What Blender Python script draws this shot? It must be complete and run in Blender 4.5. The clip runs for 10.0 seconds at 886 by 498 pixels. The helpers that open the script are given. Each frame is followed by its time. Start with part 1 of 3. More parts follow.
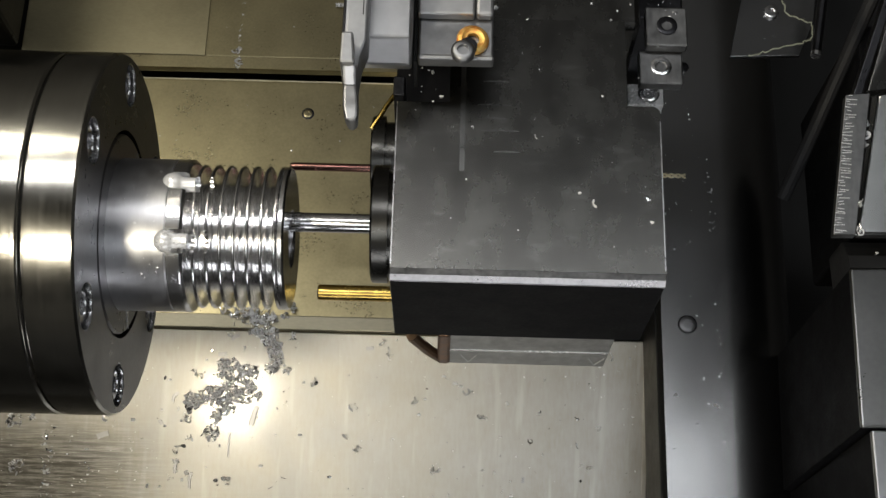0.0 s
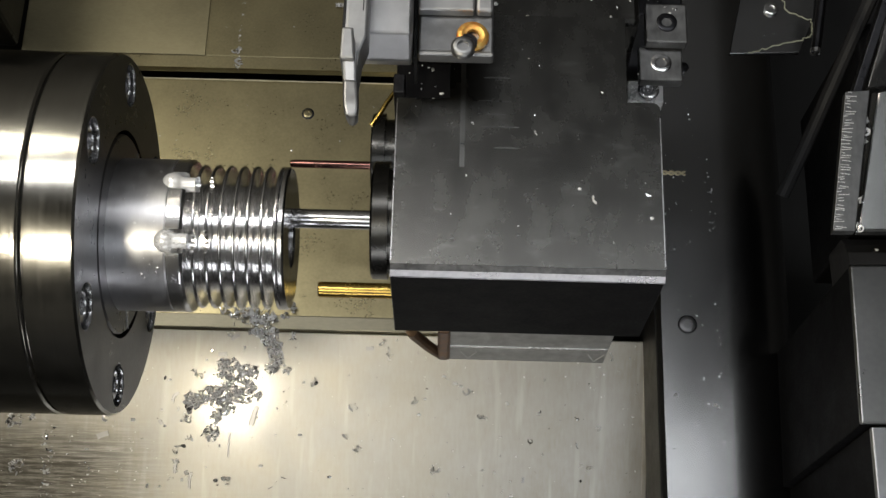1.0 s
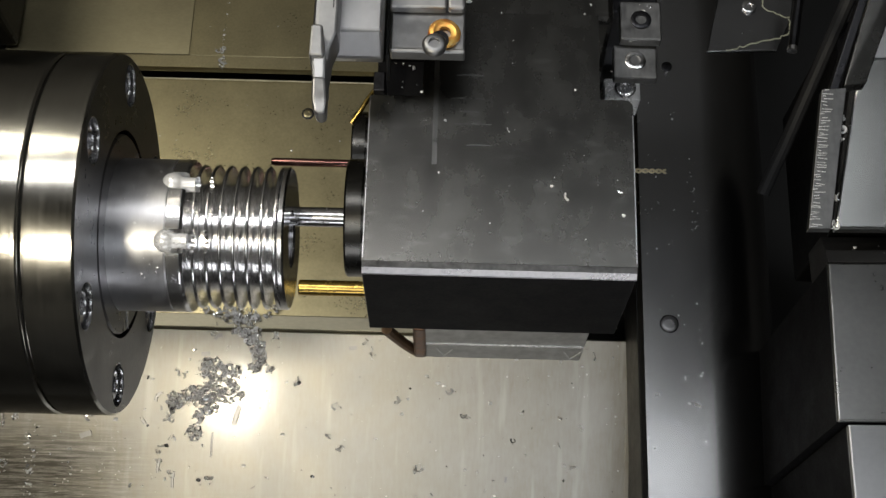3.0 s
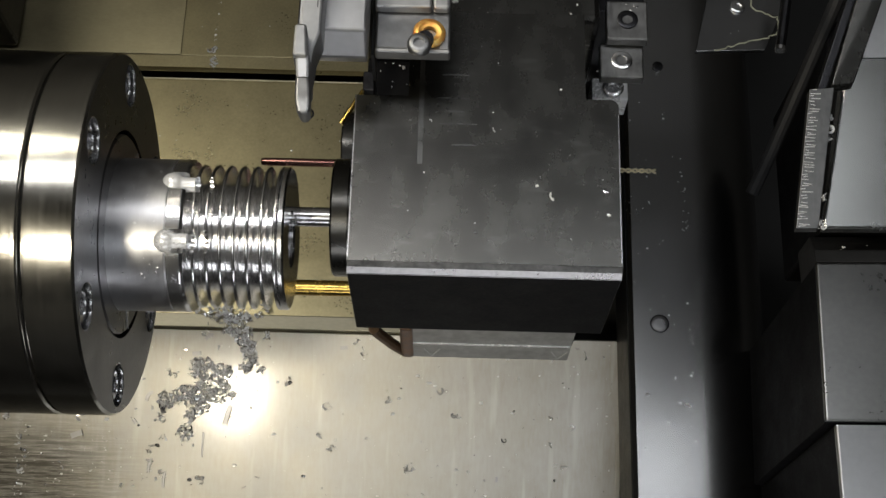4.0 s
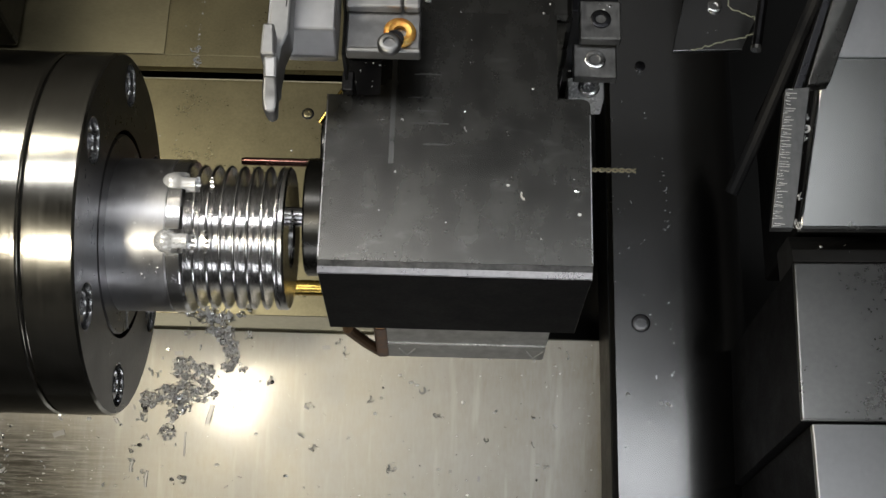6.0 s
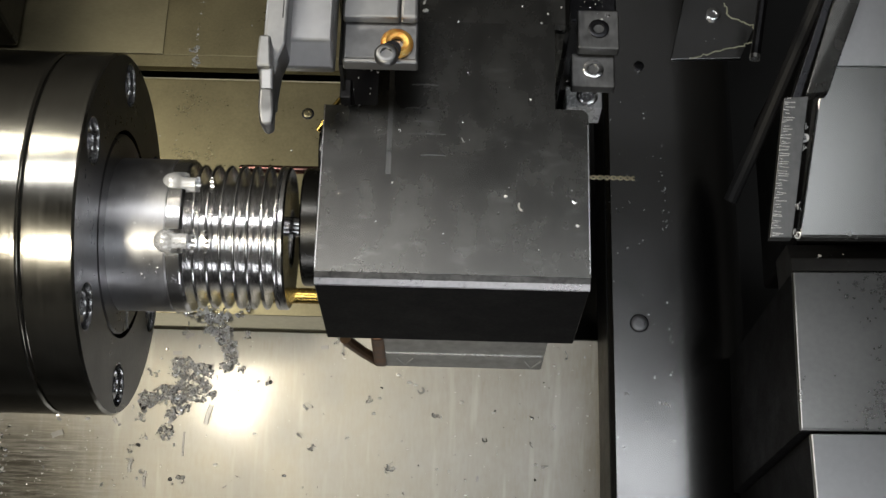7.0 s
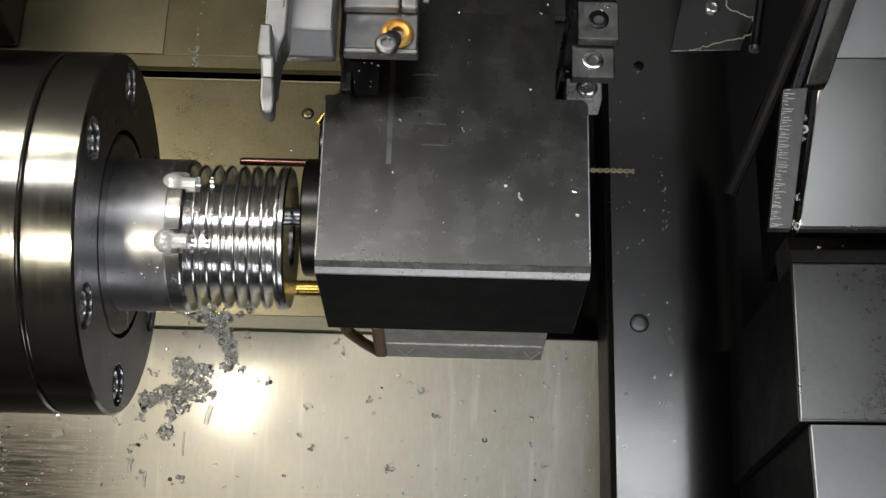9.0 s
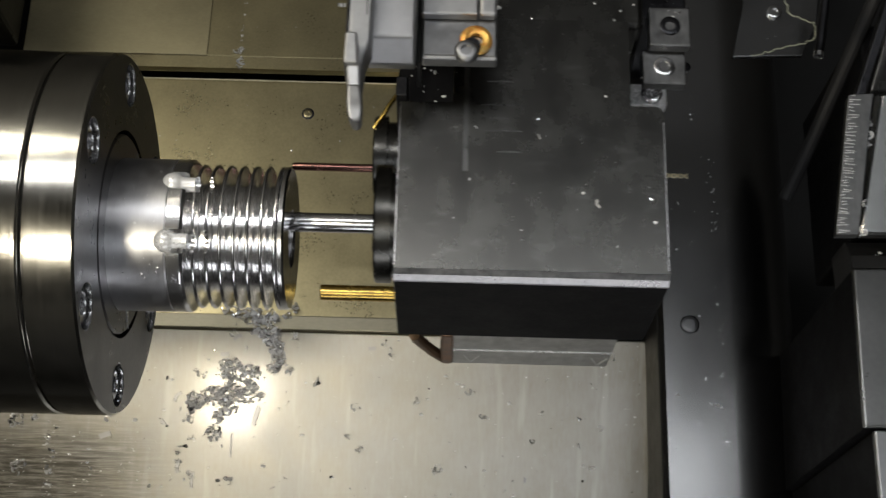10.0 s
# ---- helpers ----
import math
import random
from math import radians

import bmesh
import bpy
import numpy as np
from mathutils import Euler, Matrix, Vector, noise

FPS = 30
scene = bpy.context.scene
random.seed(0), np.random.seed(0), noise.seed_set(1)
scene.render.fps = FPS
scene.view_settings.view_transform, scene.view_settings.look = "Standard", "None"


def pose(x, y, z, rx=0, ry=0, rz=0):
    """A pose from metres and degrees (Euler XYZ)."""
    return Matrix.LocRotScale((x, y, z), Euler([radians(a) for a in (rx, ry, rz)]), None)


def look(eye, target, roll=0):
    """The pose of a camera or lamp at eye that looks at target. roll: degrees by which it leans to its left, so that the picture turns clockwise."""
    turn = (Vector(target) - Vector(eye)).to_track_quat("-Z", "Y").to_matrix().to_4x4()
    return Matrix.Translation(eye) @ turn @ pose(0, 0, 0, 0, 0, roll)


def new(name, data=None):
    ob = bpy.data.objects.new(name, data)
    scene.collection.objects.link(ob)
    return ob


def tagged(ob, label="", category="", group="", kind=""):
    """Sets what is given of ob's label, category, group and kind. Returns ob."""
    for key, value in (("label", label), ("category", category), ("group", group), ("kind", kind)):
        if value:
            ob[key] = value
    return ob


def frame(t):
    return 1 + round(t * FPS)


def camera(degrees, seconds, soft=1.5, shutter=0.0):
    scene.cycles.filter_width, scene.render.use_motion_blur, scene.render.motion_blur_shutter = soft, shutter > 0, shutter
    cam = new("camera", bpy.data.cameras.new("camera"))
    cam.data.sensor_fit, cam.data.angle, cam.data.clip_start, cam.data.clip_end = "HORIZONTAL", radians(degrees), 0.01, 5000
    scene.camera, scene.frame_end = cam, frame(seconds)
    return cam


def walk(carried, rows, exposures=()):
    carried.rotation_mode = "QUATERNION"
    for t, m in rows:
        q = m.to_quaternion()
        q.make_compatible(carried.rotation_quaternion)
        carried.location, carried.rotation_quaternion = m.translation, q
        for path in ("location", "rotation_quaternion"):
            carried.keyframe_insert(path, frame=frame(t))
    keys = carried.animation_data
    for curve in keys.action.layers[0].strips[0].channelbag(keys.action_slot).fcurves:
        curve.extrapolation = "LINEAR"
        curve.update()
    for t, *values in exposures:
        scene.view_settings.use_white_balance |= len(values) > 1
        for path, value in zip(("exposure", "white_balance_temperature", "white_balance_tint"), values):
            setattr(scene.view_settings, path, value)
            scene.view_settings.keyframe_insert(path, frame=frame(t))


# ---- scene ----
cam = camera(36.9, 10.0, soft=1.5, shutter=0.5)
EYE = pose(0, 0, 0.96, 21.271, -0.342, 1.473)
walk(cam, [(0, EYE), (10, EYE)], [(0, 0.25), (2.5, 0.22), (4, 0.14), (5.5, 0.02), (7, 0.06), (10, 0.08)])

# ---- light ----
world = bpy.data.worlds.new("world")
scene.world = world
world.use_nodes = True
world.node_tree.nodes["Background"].inputs["Color"].default_value = (0.5, 0.55, 0.6, 1)
world.node_tree.nodes["Background"].inputs["Strength"].default_value = 0.05


def area(name, at, to, sx, sy, watts, colour):
    data = bpy.data.lights.new(name, "AREA")
    data.shape, data.size, data.size_y, data.energy, data.color = "RECTANGLE", sx, sy, watts, colour
    ob = new(name, data)
    ob.matrix_world = look(at, to)
    return ob


area("door_lamp", (-0.336, -0.160, 1.05), (-0.16, 0.23, 0.1), 0.08, 0.10, 2.7, (1, 0.905, 0.71))
area("rear_lamp", (-0.58, 0.68, 1.16), (-0.2, 0.25, 0.34), 0.34, 0.12, 2.0, (1, 0.93, 0.76))
area("door_opening", (0.15, -0.32, 1.10), (0.12, 0.25, 0.1), 0.82, 0.30, 1.2, (0.93, 0.97, 1))
# Out of view; set low to brighten the tool block's front edge.
area("door_window", (0.12, -0.58, 0.37), (0.12, 0.25, 0.38), 0.60, 0.20, 1.05, (0.97, 0.98, 1))
# Unseen lamps placed from reflections, the left one stronger for the work.
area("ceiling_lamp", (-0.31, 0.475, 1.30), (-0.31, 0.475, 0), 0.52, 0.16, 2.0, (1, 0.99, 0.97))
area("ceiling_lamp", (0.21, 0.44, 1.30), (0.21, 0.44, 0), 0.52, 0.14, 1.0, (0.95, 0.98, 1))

# ---- materials ----


def material(name, base, rough, metal=1.0, grain=(600, 600, 600), stain=18.0, vary=0.25, bump=0.15, spread=0.12, second=None, coat=0.0, marks=None):
    """Base colour with stains at one scale and grain at another; gloss and relief follow both."""
    m = bpy.data.materials.new(name)
    m.use_nodes = True
    n, l = m.node_tree.nodes, m.node_tree.links
    b = n["Principled BSDF"]
    co = n.new("ShaderNodeTexCoord")
    mp = n.new("ShaderNodeMapping")
    mp.inputs["Scale"].default_value = grain
    l.new(co.outputs["Object"], mp.inputs["Vector"])
    g = n.new("ShaderNodeTexNoise")
    g.inputs["Scale"].default_value, g.inputs["Detail"].default_value = 1.0, 4
    l.new(mp.outputs["Vector"], g.inputs["Vector"])
    s = n.new("ShaderNodeTexNoise")
    s.inputs["Scale"].default_value, s.inputs["Detail"].default_value, s.inputs["Roughness"].default_value = stain, 6, 0.65
    l.new(co.outputs["Object"], s.inputs["Vector"])
    mix = n.new("ShaderNodeMix")
    mix.data_type = "FLOAT"
    mix.inputs[0].default_value = 0.35
    l.new(s.outputs["Fac"], mix.inputs[2])
    l.new(g.outputs["Fac"], mix.inputs[3])
    ramp = n.new("ShaderNodeValToRGB")
    two = second or tuple(c * (1 - vary) for c in base)
    ramp.color_ramp.elements[0].position, ramp.color_ramp.elements[1].position = 0.36, 0.62
    ramp.color_ramp.elements[0].color = (*two, 1)
    ramp.color_ramp.elements[1].color = (*base, 1)
    l.new(mix.outputs[0], ramp.inputs["Fac"])
    colour = ramp.outputs["Color"]
    if marks:
        # long scratches or drips: scale, share and the colour they leave
        scale, share, paint = marks
        m2 = n.new("ShaderNodeMapping")
        m2.inputs["Scale"].default_value = scale
        l.new(co.outputs["Object"], m2.inputs["Vector"])
        s2 = n.new("ShaderNodeTexNoise")
        s2.inputs["Scale"].default_value, s2.inputs["Detail"].default_value = 1.0, 3
        l.new(m2.outputs["Vector"], s2.inputs["Vector"])
        cut = n.new("ShaderNodeMapRange")
        cut.inputs["From Min"].default_value, cut.inputs["From Max"].default_value = 0.58, 0.74
        cut.inputs["To Max"].default_value = share
        l.new(s2.outputs["Fac"], cut.inputs["Value"])
        mx = n.new("ShaderNodeMix")
        mx.data_type = "RGBA"
        mx.inputs[7].default_value = (*paint, 1)
        l.new(cut.outputs["Result"], mx.inputs[0])
        l.new(colour, mx.inputs[6])
        colour = mx.outputs[2]
    l.new(colour, b.inputs["Base Color"])
    rr = n.new("ShaderNodeMapRange")
    rr.inputs["From Min"].default_value, rr.inputs["From Max"].default_value = 0.3, 0.7
    rr.inputs["To Min"].default_value, rr.inputs["To Max"].default_value = max(0.03, rough - spread), min(1, rough + spread)
    l.new(mix.outputs[0], rr.inputs["Value"])
    l.new(rr.outputs["Result"], b.inputs["Roughness"])
    b.inputs["Metallic"].default_value = metal
    b.inputs["Coat Weight"].default_value, b.inputs["Coat Roughness"].default_value = coat, 0.12
    if bump:
        bp = n.new("ShaderNodeBump")
        bp.inputs["Strength"].default_value, bp.inputs["Distance"].default_value = bump, 0.0004
        l.new(g.outputs["Fac"], bp.inputs["Height"])
        l.new(bp.outputs["Normal"], b.inputs["Normal"])
    return m


PLATE = material("brushed_plate", (0.405, 0.397, 0.378), 0.43, spread=0.05, grain=(500, 50, 300), stain=30, second=(0.342, 0.325, 0.283), bump=0.05, coat=0.5, marks=((120, 10, 20), 0.8, (0.48, 0.475, 0.455)))


def dimmed(m, x0, x1, y0, y1, paint):
    """A corner dimmed by colour where it reflects less: fine dark brush lines along x, thickening from x0 to x1 and
    from y0 to y1.
    """
    n, l = m.node_tree.nodes, m.node_tree.links
    b = n["Principled BSDF"]
    before = b.inputs["Base Color"].links[0].from_socket
    co, sep, mp, noise = n.new("ShaderNodeTexCoord"), n.new("ShaderNodeSeparateXYZ"), n.new("ShaderNodeMapping"), n.new("ShaderNodeTexNoise")
    l.new(co.outputs["Object"], sep.inputs[0])
    mp.inputs["Scale"].default_value = (30, 600, 60)
    l.new(co.outputs["Object"], mp.inputs["Vector"])
    noise.inputs["Scale"].default_value, noise.inputs["Detail"].default_value, noise.inputs["Roughness"].default_value = 1.0, 7, 0.8
    l.new(mp.outputs["Vector"], noise.inputs["Vector"])
    value = None
    for axis, lo, hi in (("X", x0, x1), ("Y", y0, y1)):
        r = n.new("ShaderNodeMapRange")
        r.interpolation_type = "SMOOTHSTEP"
        r.inputs["From Min"].default_value, r.inputs["From Max"].default_value = lo, hi
        l.new(sep.outputs[axis], r.inputs["Value"])
        if value:
            mul = n.new("ShaderNodeMath")
            mul.operation = "MULTIPLY"
            l.new(value, mul.inputs[0])
            l.new(r.outputs["Result"], mul.inputs[1])
            value = mul.outputs[0]
        else:
            value = r.outputs["Result"]
    cut = n.new("ShaderNodeMapRange")
    cut.inputs["From Min"].default_value, cut.inputs["From Max"].default_value = 0.30, 0.55
    l.new(noise.outputs["Fac"], cut.inputs["Value"])
    mul = n.new("ShaderNodeMath")
    mul.operation = "MULTIPLY"
    l.new(value, mul.inputs[0])
    l.new(cut.outputs["Result"], mul.inputs[1])
    mx = n.new("ShaderNodeMix")
    mx.data_type = "RGBA"
    mx.inputs[7].default_value = (*paint, 1)
    l.new(mul.outputs[0], mx.inputs[0])
    l.new(before, mx.inputs[6])
    l.new(mx.outputs[2], b.inputs["Base Color"])


# Weaker reflection at the lower left, painted in as dark brush lines.
dimmed(PLATE, -0.180, -0.285, 0.255, 0.205, (0.075, 0.070, 0.060))
OLIVE = material("olive_sheet", (0.36, 0.318, 0.192), 0.29, grain=(500, 500, 500), stain=22, vary=0.25, bump=0.05, coat=0.2, spread=0.03)
OLIVE_PALE = material("worn_olive_sheet", (0.41, 0.37, 0.24), 0.40, grain=(300, 600, 500), stain=16, vary=0.2, bump=0.06, coat=0.1)
RIM_LIGHT = material("olive_rim_highlight", (0.72, 0.68, 0.52), 0.45, stain=60, vary=0.35, bump=0.05)
DULL_BAND = material("dull_strip", (0.27, 0.255, 0.20), 0.42, grain=(200, 600, 500), stain=20, vary=0.25, bump=0.06)
STRIP = material("grey_sheet", (0.32, 0.32, 0.325), 0.25, grain=(300, 300, 300), stain=8, vary=0.1, bump=0.03, spread=0.03)
CHUCK = material("ground_steel", (0.52, 0.51, 0.47), 0.17, grain=(1500, 25, 25), stain=30, vary=0.12, bump=0.08, spread=0.06)
FACE = material("chuck_face_steel", (0.30, 0.30, 0.31), 0.34, grain=(300, 300, 300), stain=40, vary=0.15, bump=0.05)
ALU = material("turned_aluminium", (0.93, 0.93, 0.94), 0.20, grain=(3000, 40, 40), stain=60, vary=0.08, bump=0.1, spread=0.05)
ALU_RAW = material("raw_aluminium_bar", (0.56, 0.56, 0.58), 0.38, grain=(500, 120, 120), stain=45, vary=0.15, bump=0.06)
# Near-white, so that the pins show their highlight by colour.
PIN = material("whitened_aluminium", (0.95, 0.95, 0.95), 0.30, metal=0.35, stain=80, vary=0.05, bump=0.02)
BLOCK = material("black_oxide_steel", (0.115, 0.113, 0.107), 0.27, grain=(120, 40, 100), stain=40, vary=0.28, bump=0.04, spread=0.035, marks=((60, 150, 60), 0.3, (0.23, 0.23, 0.225)))
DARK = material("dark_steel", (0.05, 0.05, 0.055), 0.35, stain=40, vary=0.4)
PANEL = material("satin_panel_steel", (0.44, 0.44, 0.43), 0.24, grain=(300, 300, 300), stain=25, vary=0.15, bump=0.05, spread=0.05)
GREY = material("grey_steel", (0.58, 0.58, 0.59), 0.32, grain=(300, 300, 300), stain=18, vary=0.1, bump=0.06, spread=0.06)
STEEL = material("bright_steel", (0.80, 0.80, 0.81), 0.22, stain=60, vary=0.2)
BRASS = material("brass", (0.75, 0.52, 0.14), 0.22, stain=60, vary=0.2)
COPPER = material("coppery_insert", (0.36, 0.20, 0.12), 0.35, stain=90, vary=0.4, second=(0.12, 0.10, 0.09))
COPPER_ROD = material("copper_rod", (0.30, 0.15, 0.13), 0.2, stain=90, vary=0.3)
# Highlights along the tool block's edges, put into a paler bare metal.
EDGE_GLINT = material("bare_edge_glint", (0.50, 0.49, 0.50), 0.32, stain=70, vary=0.35, bump=0.05)
CHAMFER = material("lit_chamfer_steel", (0.30, 0.30, 0.30), 0.40, stain=90, vary=0.5, bump=0.05)
RUBBED = material("rubbed_black_oxide", (0.155, 0.155, 0.152), 0.33, grain=(300, 60, 100), stain=120, vary=0.3, bump=0.04)
CHIP = material("aluminium_chip", (0.96, 0.96, 0.97), 0.16, metal=0.8, stain=200, vary=0.15, bump=0)
_n, _l = CHIP.node_tree.nodes, CHIP.node_tree.links
_g, _r = _n.new("ShaderNodeNewGeometry"), _n.new("ShaderNodeMapRange")
_r.inputs["From Min"].default_value, _r.inputs["From Max"].default_value = 0.5, 0.8
_r.inputs["To Min"].default_value, _r.inputs["To Max"].default_value = 0.05, 1.0
_l.new(_g.outputs["Random Per Island"], _r.inputs["Value"])
_l.new(_r.outputs["Result"], _n["Principled BSDF"].inputs["Metallic"])
PAINT = material("dark_cabinet_paint", (0.03, 0.03, 0.03), 0.5, metal=0.0, stain=6, vary=0.3)
REAR = material("rear_cabinet_paint", (0.065, 0.062, 0.056), 0.5, metal=0.0, stain=6, vary=0.25)
ROOF = material("grey_cabinet_paint", (0.17, 0.165, 0.15), 0.5, metal=0.0, stain=6, vary=0.2)
PEEL = material("torn_paint_edge", (0.36, 0.37, 0.28), 0.6, metal=0.0, stain=300, vary=0.4)
RODGREY = material("dark_grey_paint", (0.035, 0.035, 0.036), 0.5, metal=0.0, stain=30, vary=0.3)
RODGREY.node_tree.nodes["Principled BSDF"].inputs["Specular IOR Level"].default_value = 0.15
HOUSING = material("housing_steel", (0.40, 0.40, 0.395), 0.30, grain=(300, 300, 300), stain=18, vary=0.15, bump=0.05, spread=0.06)
SIDE = material("dull_dark_steel", (0.25, 0.25, 0.25), 0.42, grain=(500, 120, 300), stain=120, vary=0.35, bump=0.12)
CAST = material("satin_grey_steel", (0.44, 0.44, 0.445), 0.44, grain=(300, 300, 300), stain=30, vary=0.2, bump=0.06)
MID = material("dark_grey_steel", (0.34, 0.34, 0.345), 0.38, grain=(300, 300, 300), stain=20, vary=0.25, bump=0.06)
SHANK = material("mottled_grey_steel", (0.70, 0.70, 0.68), 0.46, grain=(200, 200, 200), stain=70, vary=0.35, bump=0.05, marks=((120, 160, 50), 0.5, (0.75, 0.75, 0.74)))
GOLD = material("gold_drill", (0.95, 0.84, 0.58), 0.25, metal=0.0, stain=200, vary=0.4)
RUST = material("rust_brown_steel", (0.20, 0.13, 0.08), 0.45, metal=0.6, stain=120, vary=0.5)
WHITE = material("white_marking", (0.7, 0.7, 0.7), 0.5, metal=0.0, stain=200)
# Shade of the block's front and housing sides, put in as near-black.
BLACK = material("flat_black", (0.010, 0.010, 0.011), 0.5, metal=0.0, stain=50, vary=0.3, bump=0.03)
BLACK.node_tree.nodes["Principled BSDF"].inputs["Specular IOR Level"].default_value = 0.04
ORANGE = material("orange_ring", (0.98, 0.66, 0.18), 0.40, metal=0.75, stain=110, vary=0.2, second=(0.85, 0.25, 0.05), marks=((160, 160, 160), 0.9, (0.95, 0.92, 0.80)))
# Near-black standing for shade on a step's side, in gaps and seams.
GAP_SHADE = material("gap_shade_black", (0.012, 0.012, 0.012), 0.6, metal=0.0, stain=60)

# ---- mesh helpers ----


def part(name, bm, mat, parent, label="", smooth=False):
    me = bpy.data.meshes.new(name)
    bmesh.ops.recalc_face_normals(bm, faces=bm.faces)
    if smooth:
        for f in bm.faces:
            f.smooth = True
        for e in bm.edges:
            if len(e.link_faces) == 2 and e.calc_face_angle(0) > 0.6:
                e.smooth = False
    bm.to_mesh(me)
    bm.free()
    me.materials.append(mat)
    ob = new(name, me)
    ob.parent = parent
    if label:
        tagged(ob, label)
    return ob


def thing(name, label, category, group="", kind=""):
    return tagged(new(name), label, category, group, kind)


def block(lo, hi, bevel=0.0, seg=2, bm=None):
    bm = bm or bmesh.new()
    r = bmesh.ops.create_cube(bm, size=1)
    c, s = [(a + b) / 2 for a, b in zip(lo, hi)], [b - a for a, b in zip(lo, hi)]
    for v in r["verts"]:
        v.co = Vector([c[i] + v.co[i] * s[i] for i in range(3)])
    if bevel:
        es = list({e for v in r["verts"] for e in v.link_edges})
        bmesh.ops.bevel(bm, geom=es, offset=bevel, segments=seg, affect="EDGES", profile=0.5)
    return bm


def prism(outline, z0, z1, bevel=0.0, seg=2, front=None):
    """A plan outline raised from z0 to z1; bevel rounds its top and bottom rims."""
    bm = bmesh.new()
    f = bm.faces.new([bm.verts.new((x, y, z0)) for x, y in outline])
    r = bmesh.ops.extrude_face_region(bm, geom=[f])
    up = [v for v in r["geom"] if isinstance(v, bmesh.types.BMVert)]
    for v in up:
        v.co.z = z1
    if bevel:
        es = [e for e in bm.edges if e.verts[0] in up and e.verts[1] in up]
        if front is not None:
            es = [e for e in es if max(v.co.y for v in e.verts) < front]
        bmesh.ops.bevel(bm, geom=es, offset=bevel, segments=seg, affect="EDGES", profile=0.5)
    return bm


def hull(points, bevel=0.0, seg=2):
    """A convex solid round its corners."""
    bm = bmesh.new()
    for p in points:
        bm.verts.new(p)
    bmesh.ops.convex_hull(bm, input=bm.verts)
    bmesh.ops.dissolve_limit(bm, angle_limit=0.02, verts=bm.verts, edges=bm.edges)
    if bevel:
        bmesh.ops.bevel(bm, geom=list(bm.edges), offset=bevel, segments=seg, affect="EDGES", profile=0.5)
    return bm


def turned(profile, y=0.0, z=0.0, seg=96, closed=False):
    """A profile of (x, radius) turned about an axis along x."""
    bm = bmesh.new()
    rings = []
    for x, r in profile:
        if r < 1e-6:
            rings.append([bm.verts.new((x, y, z))])
        else:
            rings.append([bm.verts.new((x, y + r * math.cos(2 * math.pi * i / seg), z + r * math.sin(2 * math.pi * i / seg))) for i in range(seg)])
    pairs = list(zip(rings, rings[1:]))
    if closed:
        pairs.append((rings[-1], rings[0]))
    for a, b in pairs:
        for i in range(seg):
            j = (i + 1) % seg
            if len(a) == 1 and len(b) == 1:
                continue
            if len(a) == 1:
                bm.faces.new((a[0], b[i], b[j]))
            elif len(b) == 1:
                bm.faces.new((a[i], a[j], b[0]))
            else:
                bm.faces.new((a[i], a[j], b[j], b[i]))
    return bm


def moved(bm, m):
    bmesh.ops.transform(bm, matrix=m, verts=bm.verts)
    return bm


UPRIGHT = Matrix.Rotation(-math.pi / 2, 4, "Y")  # turns an axis along x to z


def socket_screw(parent, at, r, h, mat=STEEL, along="z", name="screw"):
    """A cap screw with a hexagon socket; its head's base at the given place."""
    p = [(0, 0), (0, r), (h * 0.85, r), (h, r * 0.86), (h, r * 0.52), (h * 0.45, r * 0.5), (h * 0.45, 0)]
    bm = turned(p, seg=24)
    if along == "z":
        moved(bm, UPRIGHT)
    moved(bm, Matrix.Translation(at))
    return part(name, bm, mat, parent, smooth=True)


def tube(points, r, seg=10):
    """A round rod through the points."""
    bm = bmesh.new()
    pts = [Vector(p) for p in points]
    rings = []
    for i, p in enumerate(pts):
        d = (pts[min(i + 1, len(pts) - 1)] - pts[max(i - 1, 0)]).normalized()
        u = d.orthogonal().normalized()
        w = d.cross(u)
        rings.append([bm.verts.new(p + r * (math.cos(2 * math.pi * k / seg) * u + math.sin(2 * math.pi * k / seg) * w)) for k in range(seg)])
    for a, b in zip(rings, rings[1:]):
        off = min(range(seg), key=lambda o: sum((a[k].co - b[(k + o) % seg].co).length for k in range(seg)))
        for k in range(seg):
            bm.faces.new((a[k], a[(k + 1) % seg], b[(k + 1 + off) % seg], b[(k + off) % seg]))
    bm.faces.new(rings[0])
    bm.faces.new(rings[-1])
    return bm


CARRIAGE, TURRET = [], []
SLOPE = 18.0  # the lower cover falls to the front by so many degrees from y = 0.303
AX_Y, AX_Z = 0.2463, 0.3362  # the spindle's axis

# ---- the cabinet ----


def wall(name, lo, hi, mat):
    tagged(part(name, block(lo, hi), mat, None), "painted sheet steel wall of the machine cabinet", "wall", kind="structure")


wall("wall_back", (-0.9, 0.80, -0.2), (0.9, 0.83, 1.5), REAR)
wall("wall_front", (-0.9, -0.63, -0.2), (0.9, -0.60, 1.5), PAINT)
wall("wall_left", (-0.93, -0.63, -0.2), (-0.9, 0.83, 1.5), PAINT)
wall("wall_right", (0.9, -0.63, -0.2), (0.93, 0.83, 1.5), PAINT)
tagged(part("ceiling", block((-0.93, -0.63, 1.5), (0.93, 0.83, 1.53)), ROOF, None), "grey painted roof of the machine cabinet", "ceiling", kind="structure")
tagged(part("floor", block((-0.93, -0.63, -0.24), (0.93, 0.83, -0.2)), PAINT, None), "dark painted tray under the way covers", "floor", kind="structure")

# fixed sheet between the spindle and the ways
sheet = thing("fixed_guard_sheet", "oily olive-brown steel guard sheet beside the chuck", "guard sheet", kind="structure")
part("sheet", block((-0.62, 0.3035, -0.006), (0.055, 0.5162, 0.003), 0.0012), OLIVE, sheet)
